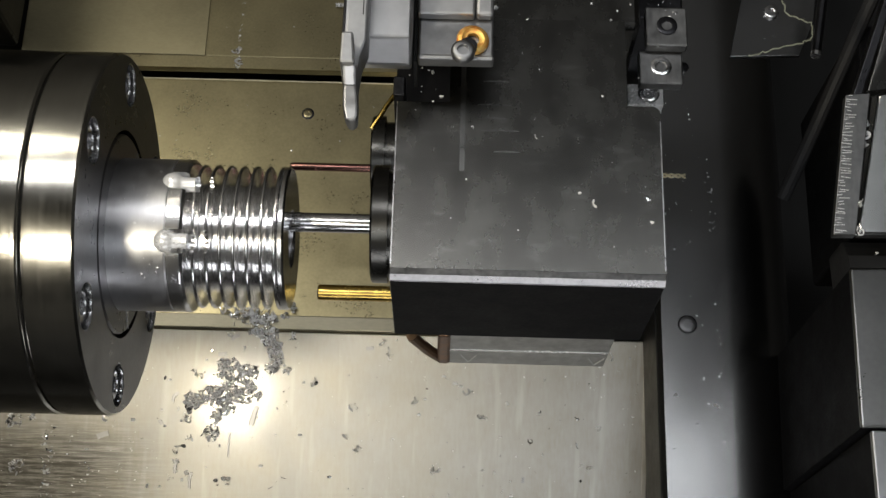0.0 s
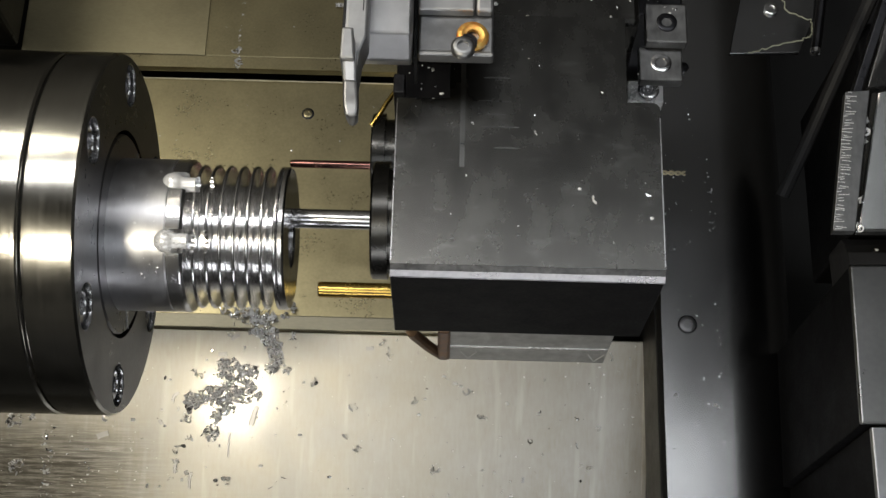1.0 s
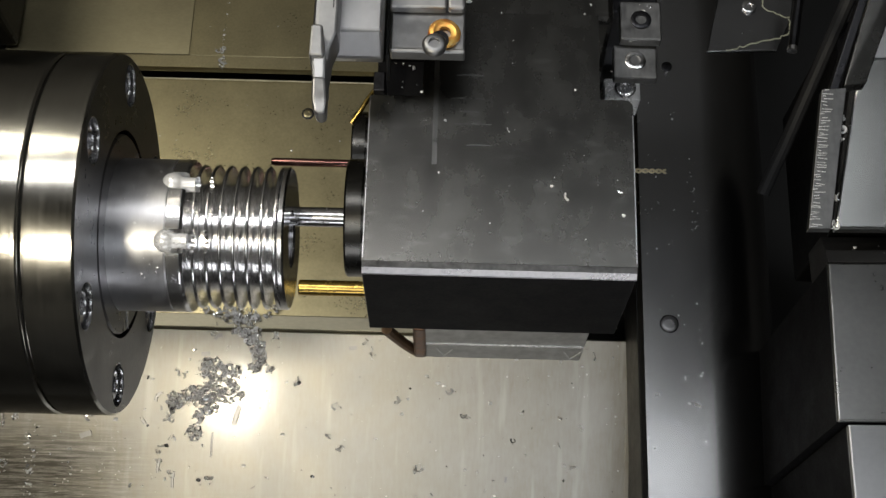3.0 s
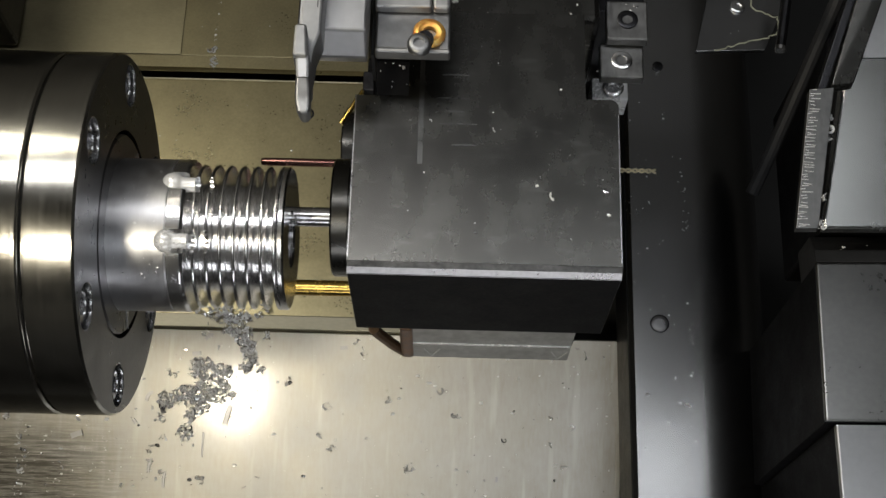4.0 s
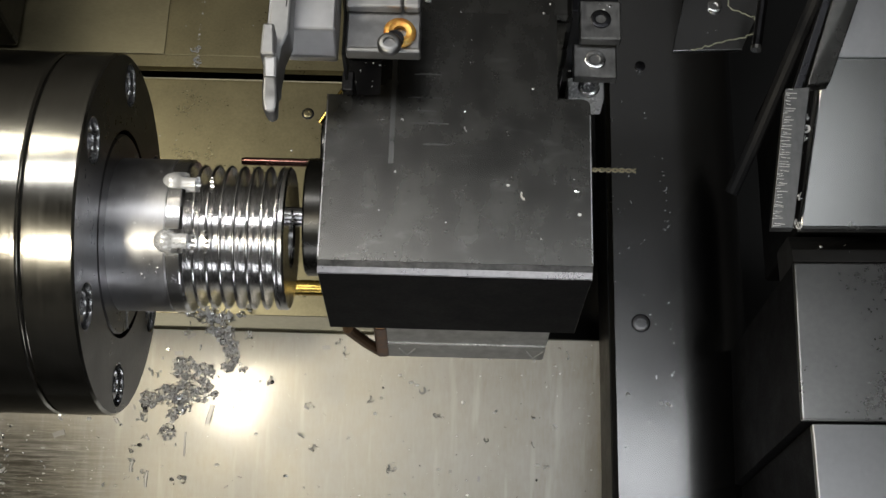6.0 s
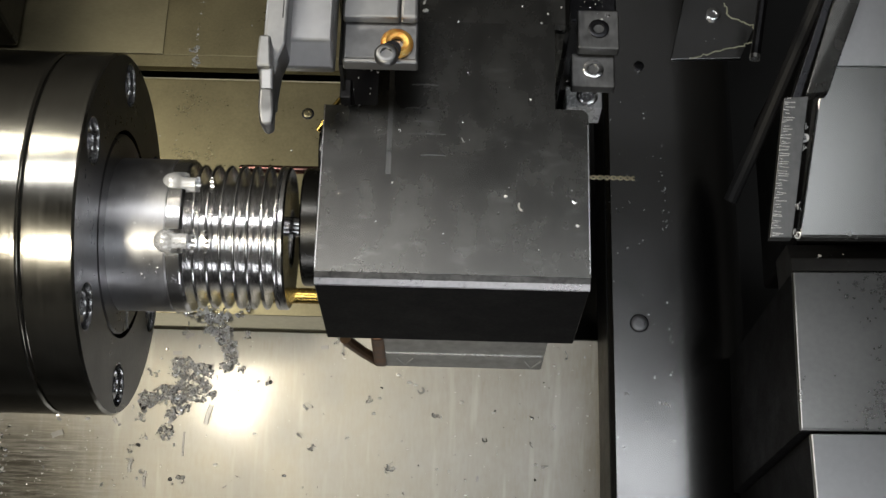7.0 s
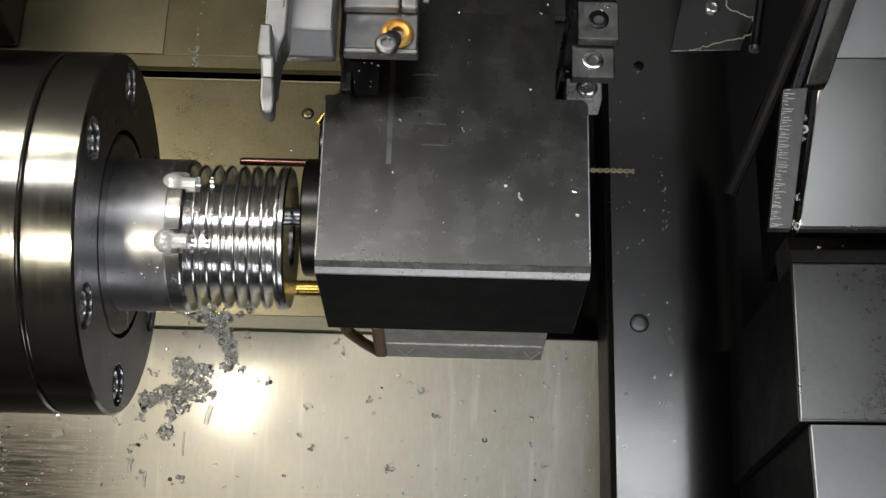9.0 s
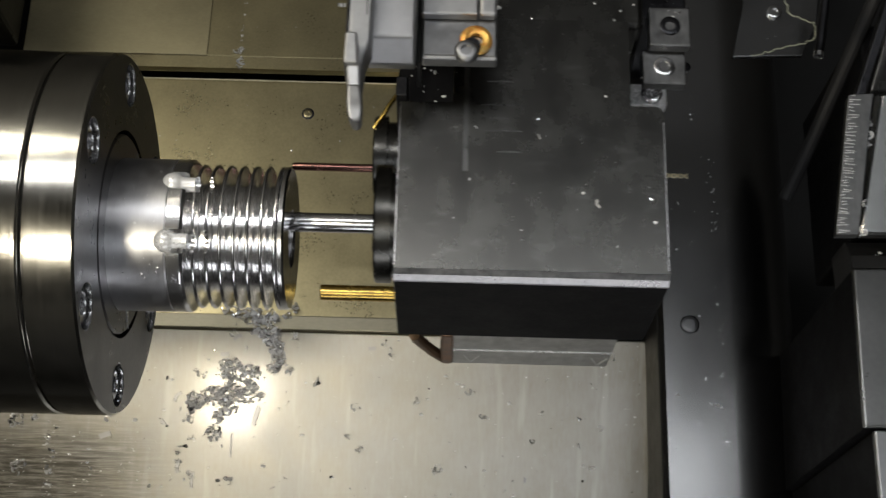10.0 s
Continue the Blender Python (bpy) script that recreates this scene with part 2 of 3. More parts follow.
# Front strip in a duller, greyer tone than the sheet.
part("front_strip", block((-0.62, 0.3037, 0.0005), (0.055, 0.3150, 0.0044), 0.0008), DULL_BAND, sheet, "dull grey-brown front strip")
# The sheet's edge highlight, made as a thin pale strip.
part("rear_rim", block((-0.62, 0.5146, 0.002), (0.055, 0.5160, 0.0036), 0.0005), RIM_LIGHT, sheet, "rear rim, pale for its highlight")
socket_screw(sheet, (-0.1155, 0.4862, 0.0026), 0.0050, 0.0008, DARK, name="washer")
socket_screw(sheet, (-0.1155, 0.4862, 0.0028), 0.0036, 0.0012, OLIVE)

# dark end wall of the headstock behind the chuck
head = thing("headstock_wall", "dark painted headstock wall behind the chuck", "headstock", kind="structure")
part("panel", block((-0.50, 0.531, 0.019), (-0.35, 0.78, 0.30), 0.004), DARK, head)

# ---- the sliding carriage covers ----
cover = thing("way_cover", "brushed steel way cover with chips and oil", "way cover")
low = block((-0.62, -0.60, -0.012), (0.1535, 0.0, 0.0), 0.001)
part("lower_sheet", moved(low, Matrix.Translation((0, 0.303, 0)) @ Matrix.Rotation(math.radians(SLOPE), 4, "X")), PLATE, cover)
edge = block((0.1498, -0.60, -0.004), (0.1533, -0.001, 0.0005), 0.0004)
part("edge_strip", moved(edge, Matrix.Translation((0, 0.303, 0)) @ Matrix.Rotation(math.radians(SLOPE), 4, "X")), PLATE, cover)
CARRIAGE.append(cover)

rear = thing("rear_way_cover", "oily olive-brown rear way cover sheet with a folded lip", "way cover")
part("sheet", block((-0.349, 0.5295, 0.004), (0.1, 0.78, 0.016), 0.001), OLIVE, rear)
part("overlap", block((-0.3488, 0.5300, 0.0155), (-0.2000, 0.78, 0.0170), 0.0004), OLIVE_PALE, rear)
part("lip", hull([(-0.349, 0.5294, 0.0158), (0.1, 0.5294, 0.0158), (-0.349, 0.5190, 0.0158), (0.1, 0.5190, 0.0158), (-0.349, 0.5295, 0.008), (0.1, 0.5190, 0.008), (0.1, 0.5295, 0.008), (-0.349, 0.5190, 0.008)]), OLIVE, rear)
CARRIAGE.append(rear)

step = thing("raised_way_cover", "dark grey raised sheet cover with a rounded shoulder", "way cover")
prof = [(0.166, -0.12), (0.150, 0.0), (0.150, 0.060), (0.153, 0.0632), (0.200, 0.0635)]
for k in range(1, 15):
    a = k / 14 * math.pi / 2
    prof.append((0.200 + 0.054 * math.sin(a), 0.0635 - 0.042 * (1 - math.cos(a))))
prof += [(0.256, -0.12)]
bm = bmesh.new()
a = [bm.verts.new((x, -0.25, z)) for x, z in prof]
b = [bm.verts.new((x, 0.78, z)) for x, z in prof]
for i in range(len(prof)):
    j = (i + 1) % len(prof)
    bm.faces.new((a[i], a[j], b[j], b[i]))
bm.faces.new(a)
bm.faces.new(b)
part("sheet", bm, STRIP, step, smooth=True)
# Shade on the step's side, put in as a black sheet over it.
part("side_shade", hull([(x, y, z) for y in (-0.25, 0.78) for x, z in ((0.1492, 0.0575), (0.1499, 0.0575), (0.1492, 0.0), (0.1499, 0.0), (0.1652, -0.12), (0.1659, -0.12))]), GAP_SHADE, step, "side of the step, blackened for its shade")
socket_screw(step, (0.1713, 0.2965, 0.0630), 0.0068, 0.0008, DARK, name="washer")
socket_screw(step, (0.1713, 0.2965, 0.0632), 0.0058, 0.0016, FACE)
socket_screw(step, (0.1765, 0.5034, 0.0632), 0.0040, 0.0016, DARK)
CARRIAGE.append(step)

# ---- chuck ----
chuck = thing("collet_chuck", "round ground steel collet chuck with a bolted black face", "chuck")
R = 0.0910
FX = -0.1638
part("rear_ring", turned([(-0.62, 0), (-0.62, R), (-0.1900, R), (-0.1890, R - 0.001), (-0.1890, 0)], AX_Y, AX_Z, 160), CHUCK, chuck, smooth=True)
# Groove floor in near-black for the shade between the rings.
part("groove", turned([(-0.1892, R - 0.004), (-0.1876, R - 0.004)], AX_Y, AX_Z, 96), GAP_SHADE, chuck)
part("front_ring", turned([(-0.1878, 0), (-0.1878, R - 0.001), (-0.1868, R), (FX - 0.0012, R), (FX, R - 0.0012)], AX_Y, AX_Z, 160), CHUCK, chuck, smooth=True)


def circle(bm, r, cy, cz, x, seg):
    vs = [bm.verts.new((x, cy + r * math.cos(2 * math.pi * i / seg), cz + r * math.sin(2 * math.pi * i / seg))) for i in range(seg)]
    return vs, [bm.edges.new((vs[i], vs[(i + 1) % seg])) for i in range(seg)]


bm = bmesh.new()
edges = circle(bm, R - 0.0012, AX_Y, AX_Z, FX, 160)[1] + circle(bm, 0.0525, AX_Y, AX_Z, FX, 120)[1]
holes = []
for k in range(6):
    t = math.radians(17.5 + 60 * k)
    y, z = AX_Y + 0.0758 * math.cos(t), AX_Z + 0.0758 * math.sin(t)
    holes.append((y, z))
    edges += circle(bm, 0.0108, y, z, FX, 32)[1]
bmesh.ops.triangle_fill(bm, edges=edges, use_beauty=True)
part("face_plate", bm, FACE, chuck)
for y, z in holes:
    bore = part("counterbore", turned([(FX + 0.0002, 0.0113), (FX, 0.0108), (FX - 0.0075, 0.0106), (FX - 0.0075, 0)], y, z, 32), STEEL, chuck, smooth=True)
    socket_screw(bore, (FX - 0.0074, y, z), 0.0082, 0.0056, STEEL, "x", "bolt")
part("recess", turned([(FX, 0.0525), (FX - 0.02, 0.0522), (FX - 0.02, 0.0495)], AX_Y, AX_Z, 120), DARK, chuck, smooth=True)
part("collet", turned([(FX - 0.02, 0.0505), (FX - 0.001, 0.0505), (FX, 0.0495), (FX, 0.0380)], AX_Y, AX_Z, 120), FACE, chuck, smooth=True)
for t in (-10, 215):
    a = math.radians(t)
    bm = block((FX - 0.001, -0.0006, 0.0375), (FX + 0.0004, 0.0006, 0.0500))
    part("slot", moved(bm, Matrix.Translation((0, AX_Y, AX_Z)) @ Matrix.Rotation(a - math.pi / 2, 4, "X")), STEEL, chuck)

# ---- the work ----
work = thing("grooved_workpiece", "shiny turned aluminium bar with ring grooves held in the chuck", "workpiece")
CX = -0.1357  # where the turned length begins
# two axial slots cut by a ball-nosed mill: first and last centre, angle from the top, depth of the axis, radius
SLOTS = [(-0.1345, -0.1165, math.radians(90 + 25.5), 0.0372, 0.0055), (-0.1328, -0.1165, math.radians(90 - 23.5), 0.0372, 0.0055)]


def milled(profile, seg=112):
    """A turned profile about the spindle's axis with the ball-ended slots cut out of it."""
    fine = [profile[0]]
    for (x0, r0), (x1, r1) in zip(profile, profile[1:]):
        n = max(1, math.ceil(math.hypot(x1 - x0, r1 - r0) / 0.0006)) if min(r0, r1) > 0.02 else 1
        fine += [(x0 + (x1 - x0) * k / n, r0 + (r1 - r0) * k / n) for k in range(1, n + 1)]
    angles = {2 * math.pi * i / seg for i in range(seg)}
    for _, _, a0, _, _ in SLOTS:
        angles |= {a0 + math.radians(d * 0.4) for d in range(-27, 28)}
    angles = sorted(angles)
    bm = bmesh.new()
    rings = []
    for x, r in fine:
        ring = []
        for a in angles:
            q = r
            for x0, x1, a0, axis, ball in SLOTS:
                across = ball ** 2 - (x - min(max(x, x0), x1)) ** 2 - (axis * math.sin(a - a0)) ** 2
                if across > 0 and math.cos(a - a0) > 0:
                    q = min(q, axis * math.cos(a - a0) - math.sqrt(across))
            ring.append(bm.verts.new((x, AX_Y + q * math.cos(a), AX_Z + q * math.sin(a))))
        rings.append(ring)
    for a, b in zip(rings, rings[1:]):
        for i in range(len(angles)):
            j = (i + 1) % len(angles)
            bm.faces.new((a[i], a[j], b[j], b[i]))
    bmesh.ops.remove_doubles(bm, verts=bm.verts, dist=1e-6)
    return bm


part("bar", milled([(FX - 0.01, 0.0385), (CX - 0.0090, 0.0385), (CX - 0.0004, 0.0385), (CX, 0.0380), (CX, 0.010)]), ALU_RAW, work, smooth=True)
part("collar", milled([(CX, 0.010), (CX, 0.0380), (CX + 0.0005, 0.0386), (CX + 0.0070, 0.0386), (CX + 0.0085, 0.0376), (CX + 0.0088, 0.0300), (CX + 0.0098, 0.0270), (CX + 0.0098, 0.010)]), ALU, work, smooth=True)
for x0, _, a0, _, _ in SLOTS:
    # a ball-ended pin added in each slot, whitened for the bright spot there
    prof = [(-0.0057 * math.cos(math.pi * k / 16), 0.0057 * math.sin(math.pi * k / 16)) for k in range(13)] + [(0.0052, 0.0036), (0.0110, 0.0036), (0.0110, 0)]
    part("pin", moved(turned(prof, seg=40), Matrix.Translation((x0 - 0.0015, AX_Y + 0.0352 * math.cos(a0), AX_Z + 0.0352 * math.sin(a0)))), PIN, work, "added ball-ended pin, white for its highlight", smooth=True)
for n in range(8):
    x = -0.1294 + 0.00654 * n
    prof = [(x - 0.0033, 0.010), (x - 0.0033, 0.0270), (x - 0.0016, 0.0270), (x - 0.0012, 0.0278), (x - 0.0009, 0.0354)]
    for k in range(1, 6):
        a = math.pi * k / 6
        prof.append((x - 0.0009 * math.cos(a), 0.0354 + 0.0009 * math.sin(a)))
    prof += [(x + 0.0009, 0.0354), (x + 0.0012, 0.0278), (x + 0.0016, 0.0270), (x + 0.0033, 0.0270), (x + 0.0033, 0.010)]
    part("fin", milled(prof) if n < 4 else turned(prof, AX_Y, AX_Z, 112), ALU, work, smooth=True)
EX = -0.0790
part("end_flange", turned([(EX - 0.0048, 0), (EX - 0.0048, 0.0270), (EX - 0.0038, 0.0280), (EX - 0.0034, 0.0352), (EX - 0.0028, 0.0362), (EX - 0.0010, 0.0362), (EX, 0.0352), (EX, 0.0150), (EX - 0.0012, 0.0140), (EX - 0.0047, 0.0140)], AX_Y, AX_Z, 128), ALU, work, smooth=True)

# ---- the turret's tools ----
tool = thing("tool_block", "blackened steel tool block with scratched flat top", "tool block")
out = [(-0.0262, 0.2052), (0.0990, 0.2052), (0.0990, 0.2860)]
for k in range(1, 7):
    a = k / 6 * math.pi / 2
    out.append((0.0950 + 0.0040 * math.cos(a), 0.2900 + 0.0040 * math.sin(a)))
out += [(0.0833, 0.2940), (0.0833, 0.3400), (-0.0010, 0.3400), (-0.0010, 0.2935), (-0.0262, 0.2935)]
part("body", prism(out, 0.313, 0.398, 0.0042, 1, 0.21), BLOCK, tool)
# The chamfer's lit bands are strips of lighter colour.
part("lit_chamfer", hull([(-0.0260, 0.2092, 0.3982), (0.0988, 0.2092, 0.3982), (-0.0260, 0.2070, 0.3961), (0.0988, 0.2070, 0.3961), (-0.0260, 0.2092, 0.3972), (0.0988, 0.2092, 0.3972)]), CHAMFER, tool, "upper half of the chamfer, grey as if lit")
part("bare_edge", hull([(-0.0261, 0.2069, 0.3961), (0.0989, 0.2069, 0.3961), (-0.0261, 0.2045, 0.3930), (0.0989, 0.2045, 0.3930), (-0.0261, 0.2067, 0.3945), (0.0989, 0.2067, 0.3945)]), EDGE_GLINT, tool, "bare lower edge of the chamfer, pale for its highlight")
part("rubbed_streak", block((0.0042, 0.2580, 0.3975), (0.0066, 0.3395, 0.39812)), RUBBED, tool, "pale rubbed streak")
for x, y, w in ((0.0125, 0.2925, 0.016), (0.0140, 0.2790, 0.018), (0.0150, 0.3050, 0.013), (0.0160, 0.2855, 0.010), (0.0200, 0.2680, 0.012), (0.0310, 0.2240, 0.002)):
    part("scratch", hull([(x + w * k / 4, y + 0.0005 * math.sin(k * 0.8) + e, z) for k in range(5) for e in (0, 0.0004) for z in (0.3976, 0.39808)]), RUBBED, tool, "faint pale scratch")
# Dark reflection of the front face, given as a black sheet.
part("front_panel", block((-0.0258, 0.2046, 0.3134), (0.0986, 0.2053, 0.3934)), BLACK, tool, "front face, blackened for the dark it reflects")
# Glints on the side rims, laid on as pale strips.
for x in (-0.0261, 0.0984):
    part("rim_glint", block((x, 0.2110, 0.3976), (x + 0.0005, 0.2930 if x < 0 else 0.2860, 0.39806)), EDGE_GLINT, tool, "thin bare rim, pale for its glint")
TURRET.append(tool)

spin = thing("boring_bar", "round steel boring bar in a flanged holder", "boring bar")
part("flange", turned([(-0.0385, 0), (-0.0385, 0.029), (-0.0375, 0.030), (-0.0300, 0.030), (-0.0300, 0.027), (-0.0262, 0.027), (-0.0262, 0)], 0.2555, AX_Z, 64), BLOCK, spin, smooth=True)
part("bar", turned([(-0.105, 0), (-0.105, 0.0045), (-0.104, 0.005), (-0.0385, 0.005)], 0.2555, AX_Z, 32), STEEL, spin, smooth=True)
TURRET.append(spin)

needle = thing("copper_rod_tool", "thin copper-coloured rod in a dark round holder", "tool")
part("rod", turned([(-0.1085, 0), (-0.1085, 0.0022), (-0.106, 0.0028), (-0.052, 0.0028)], 0.3766, 0.14, 20), COPPER_ROD, needle, smooth=True)
part("holder", turned([(-0.053, 0), (-0.053, 0.027), (-0.052, 0.028), (-0.044, 0.028), (-0.044, 0.024), (0.02, 0.024), (0.02, 0)], 0.385, 0.14, 48), BLOCK, needle, smooth=True)
TURRET.append(needle)

gold = thing("brass_bar_tool", "thick brass bar below the tool block", "tool")
part("bar", turned([(-0.0842, 0), (-0.0842, 0.0046), (-0.0835, 0.0052), (0.03, 0.0052)], 0.2866, 0.14, 24), BRASS, gold, smooth=True)
TURRET.append(gold)

shank = thing("turning_tool", "grey square-shank turning tool with coppery insert", "turning tool")
part("shank", block((0.0012, 0.2070, 0.2600), (0.0866, 0.2320, 0.3128), 0.0008), SHANK, shank)
part("top_edge", block((0.0025, 0.2064, 0.2850), (0.0860, 0.2072, 0.2866)), STEEL, shank)
part("insert", tube([(-0.0178, 0.2092, 0.3020), (-0.0165, 0.2092, 0.2960), (-0.0090, 0.2092, 0.2760), (-0.0032, 0.2092, 0.2640)], 0.0030, 10), RUST, shank, "rust-brown bent cutting tip", smooth=True)
part("seat", block((-0.0042, 0.2056, 0.2620), (0.0026, 0.2200, 0.3125), 0.0016), COPPER, shank, "reddish heat-tinted seat")
for x in (0.0122, 0.0806):
    for dx in (-1, 1):
        part("mark", hull([(x + o + dx * f, y, z) for o in (0, 0.0005) for f, z in ((0, 0.2635), (0.0042, 0.2760)) for y in (0.2066, 0.2071)]), WHITE, shank, "white triangle mark")
part("stem", block((0.010, 0.2315, 0.255), (0.080, 0.30, 0.3126), 0.002), DARK, shank)
shank.location.y = -0.0013
TURRET.append(shank)

clamp = thing("clamp_unit", "grey steel clamp unit with hooked finger and orange-ringed screw", "clamp")
part("finger_top", hull([(-0.0468, 0.2690, 0.478), (-0.0405, 0.2690, 0.478), (-0.0418, 0.2840, 0.478), (-0.0466, 0.2840, 0.478), (-0.0468, 0.2690, 0.452), (-0.0405, 0.2690, 0.452), (-0.0418, 0.2840, 0.452), (-0.0466, 0.2840, 0.452)], 0.001), CAST, clamp)
part("finger", hull([(-0.0462, 0.2715, 0.476), (-0.0400, 0.2715, 0.476), (-0.0394, 0.2588, 0.474), (-0.0449, 0.2588, 0.474), (-0.0462, 0.2715, 0.455), (-0.0400, 0.2715, 0.455), (-0.0394, 0.2588, 0.455), (-0.0449, 0.2588, 0.455)], 0.0012), CAST, clamp)
part("finger_tip", hull([(-0.0450, 0.2600, 0.477), (-0.0392, 0.2600, 0.477), (-0.0375, 0.2480, 0.478), (-0.0382, 0.2425, 0.478), (-0.0430, 0.2420, 0.478), (-0.0446, 0.2490, 0.478), (-0.0445, 0.2600, 0.462), (-0.0396, 0.2600, 0.462), (-0.0386, 0.2435, 0.466), (-0.0426, 0.2435, 0.466)], 0.0014, 3), CAST, clamp)
web = [(-0.0452, 0.36), (-0.0366, 0.36), (-0.0366, 0.2860), (-0.0392, 0.2780), (-0.0404, 0.2640), (-0.0414, 0.2640), (-0.0430, 0.2660), (-0.0462, 0.2860), (-0.0460, 0.3050)]
part("lever", prism(web, 0.452, 0.468, 0.0012), CAST, clamp)
part("seam", block((-0.0390, 0.2980, 0.4675), (-0.0385, 0.36, 0.46812)), GAP_SHADE, clamp)
part("rear_arm", block((-0.0490, 0.2870, 0.440), (-0.0455, 0.36, 0.452), 0.001), DARK, clamp)
part("body", hull([(-0.0408, 0.36, 0.457), (-0.0184, 0.36, 0.457), (-0.0408, 0.2950, 0.455), (-0.0184, 0.2950, 0.455), (-0.0408, 0.2895, 0.440), (-0.0184, 0.2895, 0.440), (-0.0408, 0.2905, 0.434), (-0.0184, 0.2905, 0.434), (-0.0408, 0.36, 0.434), (-0.0184, 0.36, 0.434)], 0.0012), GREY, clamp)
# Black strip standing for the shaded gap beside the plate.
part("gap_strip", block((-0.0180, 0.3000, 0.40), (-0.0165, 0.36, 0.425)), GAP_SHADE, clamp)
part("plate", block((-0.0158, 0.2990, 0.425), (0.0182, 0.36, 0.4325), 0.0010), MID, clamp)
part("plate_rim", block((-0.0158, 0.2972, 0.4255), (0.0184, 0.2995, 0.4335), 0.0010), CAST, clamp)
part("upper_plate", block((-0.0162, 0.3175, 0.4326), (0.0094, 0.36, 0.4385), 0.0010), CAST, clamp)
part("upper_column", block((0.0100, 0.3175, 0.4326), (0.0180, 0.36, 0.4385), 0.0015), CAST, clamp)
ring = [(0.0, 0.0030), (0.0, 0.0068), (0.0006, 0.0074), (0.0016, 0.0074), (0.0024, 0.0066), (0.0028, 0.0052), (0.0022, 0.0040), (0.0022, 0.0030)]
part("washer", moved(turned(ring, seg=48, closed=True), Matrix.Translation((0.0086, 0.3064, 0.4332)) @ Matrix.Rotation(0.10, 4, "Y") @ UPRIGHT), ORANGE, clamp, "heat-tinted orange washer", smooth=True)
part("screw_shank", moved(turned([(0, 0), (0, 0.0042), (0.004, 0.0042), (0.004, 0)], seg=24), Matrix.Translation((0.0066, 0.3020, 0.4332)) @ UPRIGHT), DARK, clamp, smooth=True)
part("screw_head", moved(turned([(0, 0), (0, 0.0046), (0.0006, 0.0054), (0.0030, 0.0054), (0.0038, 0.0050), (0.0044, 0.0040), (0.0044, 0.0026), (0.0026, 0.0024), (0.0026, 0)], seg=32), Matrix.Translation((0.0044, 0.2976, 0.4372)) @ UPRIGHT), MID, clamp, "dark socket screw head", smooth=True)
TURRET.append(clamp)

under = thing("turret_body", "dark oily turret body under the clamps", "turret")
part("shelf", block((0.085, 0.362, 0.29), (0.118, 0.46, 0.366), 0.001), DARK, under)
part("housing", block((-0.0376, 0.44, 0.11), (0.12, 0.52, 0.30), 0.003), DARK, under)
part("neck", block((0.000, 0.3405, 0.25), (0.092, 0.46, 0.392), 0.003), BLOCK, under)
part("foot", block((-0.0376, 0.395, 0.12), (0.05, 0.452, 0.169), 0.002), BLACK, under)
part("web", block((0.005, 0.27, 0.125), (0.085, 0.40, 0.30), 0.003), DARK, under)
TURRET.append(under)

pipe = thing("coolant_nozzle", "small bent golden coolant nozzle", "nozzle")
part("base", block((-0.0376, 0.3980, 0.168), (-0.0300, 0.4120, 0.206), 0.001), DARK, pipe)
part("pipe", tube([(-0.0365, 0.4030, 0.198), (-0.0420, 0.3930, 0.200), (-0.0448, 0.3872, 0.200), (-0.0509, 0.3780, 0.198)], 0.0016), BRASS, pipe, smooth=True)
TURRET.append(pipe)

drill = thing("twist_drill", "thin golden twist drill on the far side of the turret", "drill")
bm = bmesh.new()
for ph in (0, math.pi):
    pts = [(0.08 + 0.0775 * k / 150, 0.3723 + 0.0010 * math.cos(ph + k * 0.36), 0.150 + 0.0010 * math.sin(ph + k * 0.36)) for k in range(151)]
    t2 = tube(pts, 0.0008, 6)
    me = bpy.data.meshes.new("tmp")
    t2.to_mesh(me)
    t2.free()
    bm.from_mesh(me)
    bpy.data.meshes.remove(me)
part("flute", bm, GOLD, drill, smooth=True)
TURRET.append(drill)

for (x0, x1, y0, y1, z1) in ((0.0965, 0.1172, 0.338, 0.360, 0.380), (0.0938, 0.1156, 0.3208, 0.3395, 0.372)):
    jaw = thing("clamp_block", "small blackened steel block with a socket screw", "clamp block", "blocks beside the tool block")
    part("body", block((x0, y0, z1 - 0.007), (x1, y1, z1), 0.0008), SIDE, jaw)
    socket_screw(jaw, ((x0 + x1) / 2, (y0 + y1) / 2, z1 - 0.001), 0.0052, 0.002, DARK if z1 > 0.375 else STEEL)
    TURRET.append(jaw)

nut = thing("bright_nut", "bright machined nut in a square seat", "nut")
part("seat", block((0.0975, 0.3441, 0.285), (0.1175, 0.3573, 0.304), 0.0008), PIN, nut)
socket_screw(nut, (0.109, 0.3505, 0.3035), 0.006, 0.003, STEEL)
TURRET.append(nut)

bracket = thing("painted_bracket", "grey painted bracket with a torn yellowish paint edge", "bracket")
part("plate", prism([(0.1603, 0.3871), (0.2008, 0.3890), (0.2105, 0.411), (0.216, 0.45), (0.174, 0.45)], 0.282, 0.285, 0.0004), STRIP, bracket)
part("bar", block((0.120, 0.4195, 0.300), (0.1685, 0.46, 0.31), 0.001), MID, bracket)
socket_screw(bracket, (0.186, 0.4170, 0.2848), 0.0042, 0.002, STEEL)
rng = random.Random(4)
path = [(0.1932, 0.4260), (0.1949, 0.4161), (0.2087, 0.4108), (0.2097, 0.4014), (0.2028, 0.3974), (0.1894, 0.3933), (0.1760, 0.3892), (0.1710, 0.3880)]
pts = []
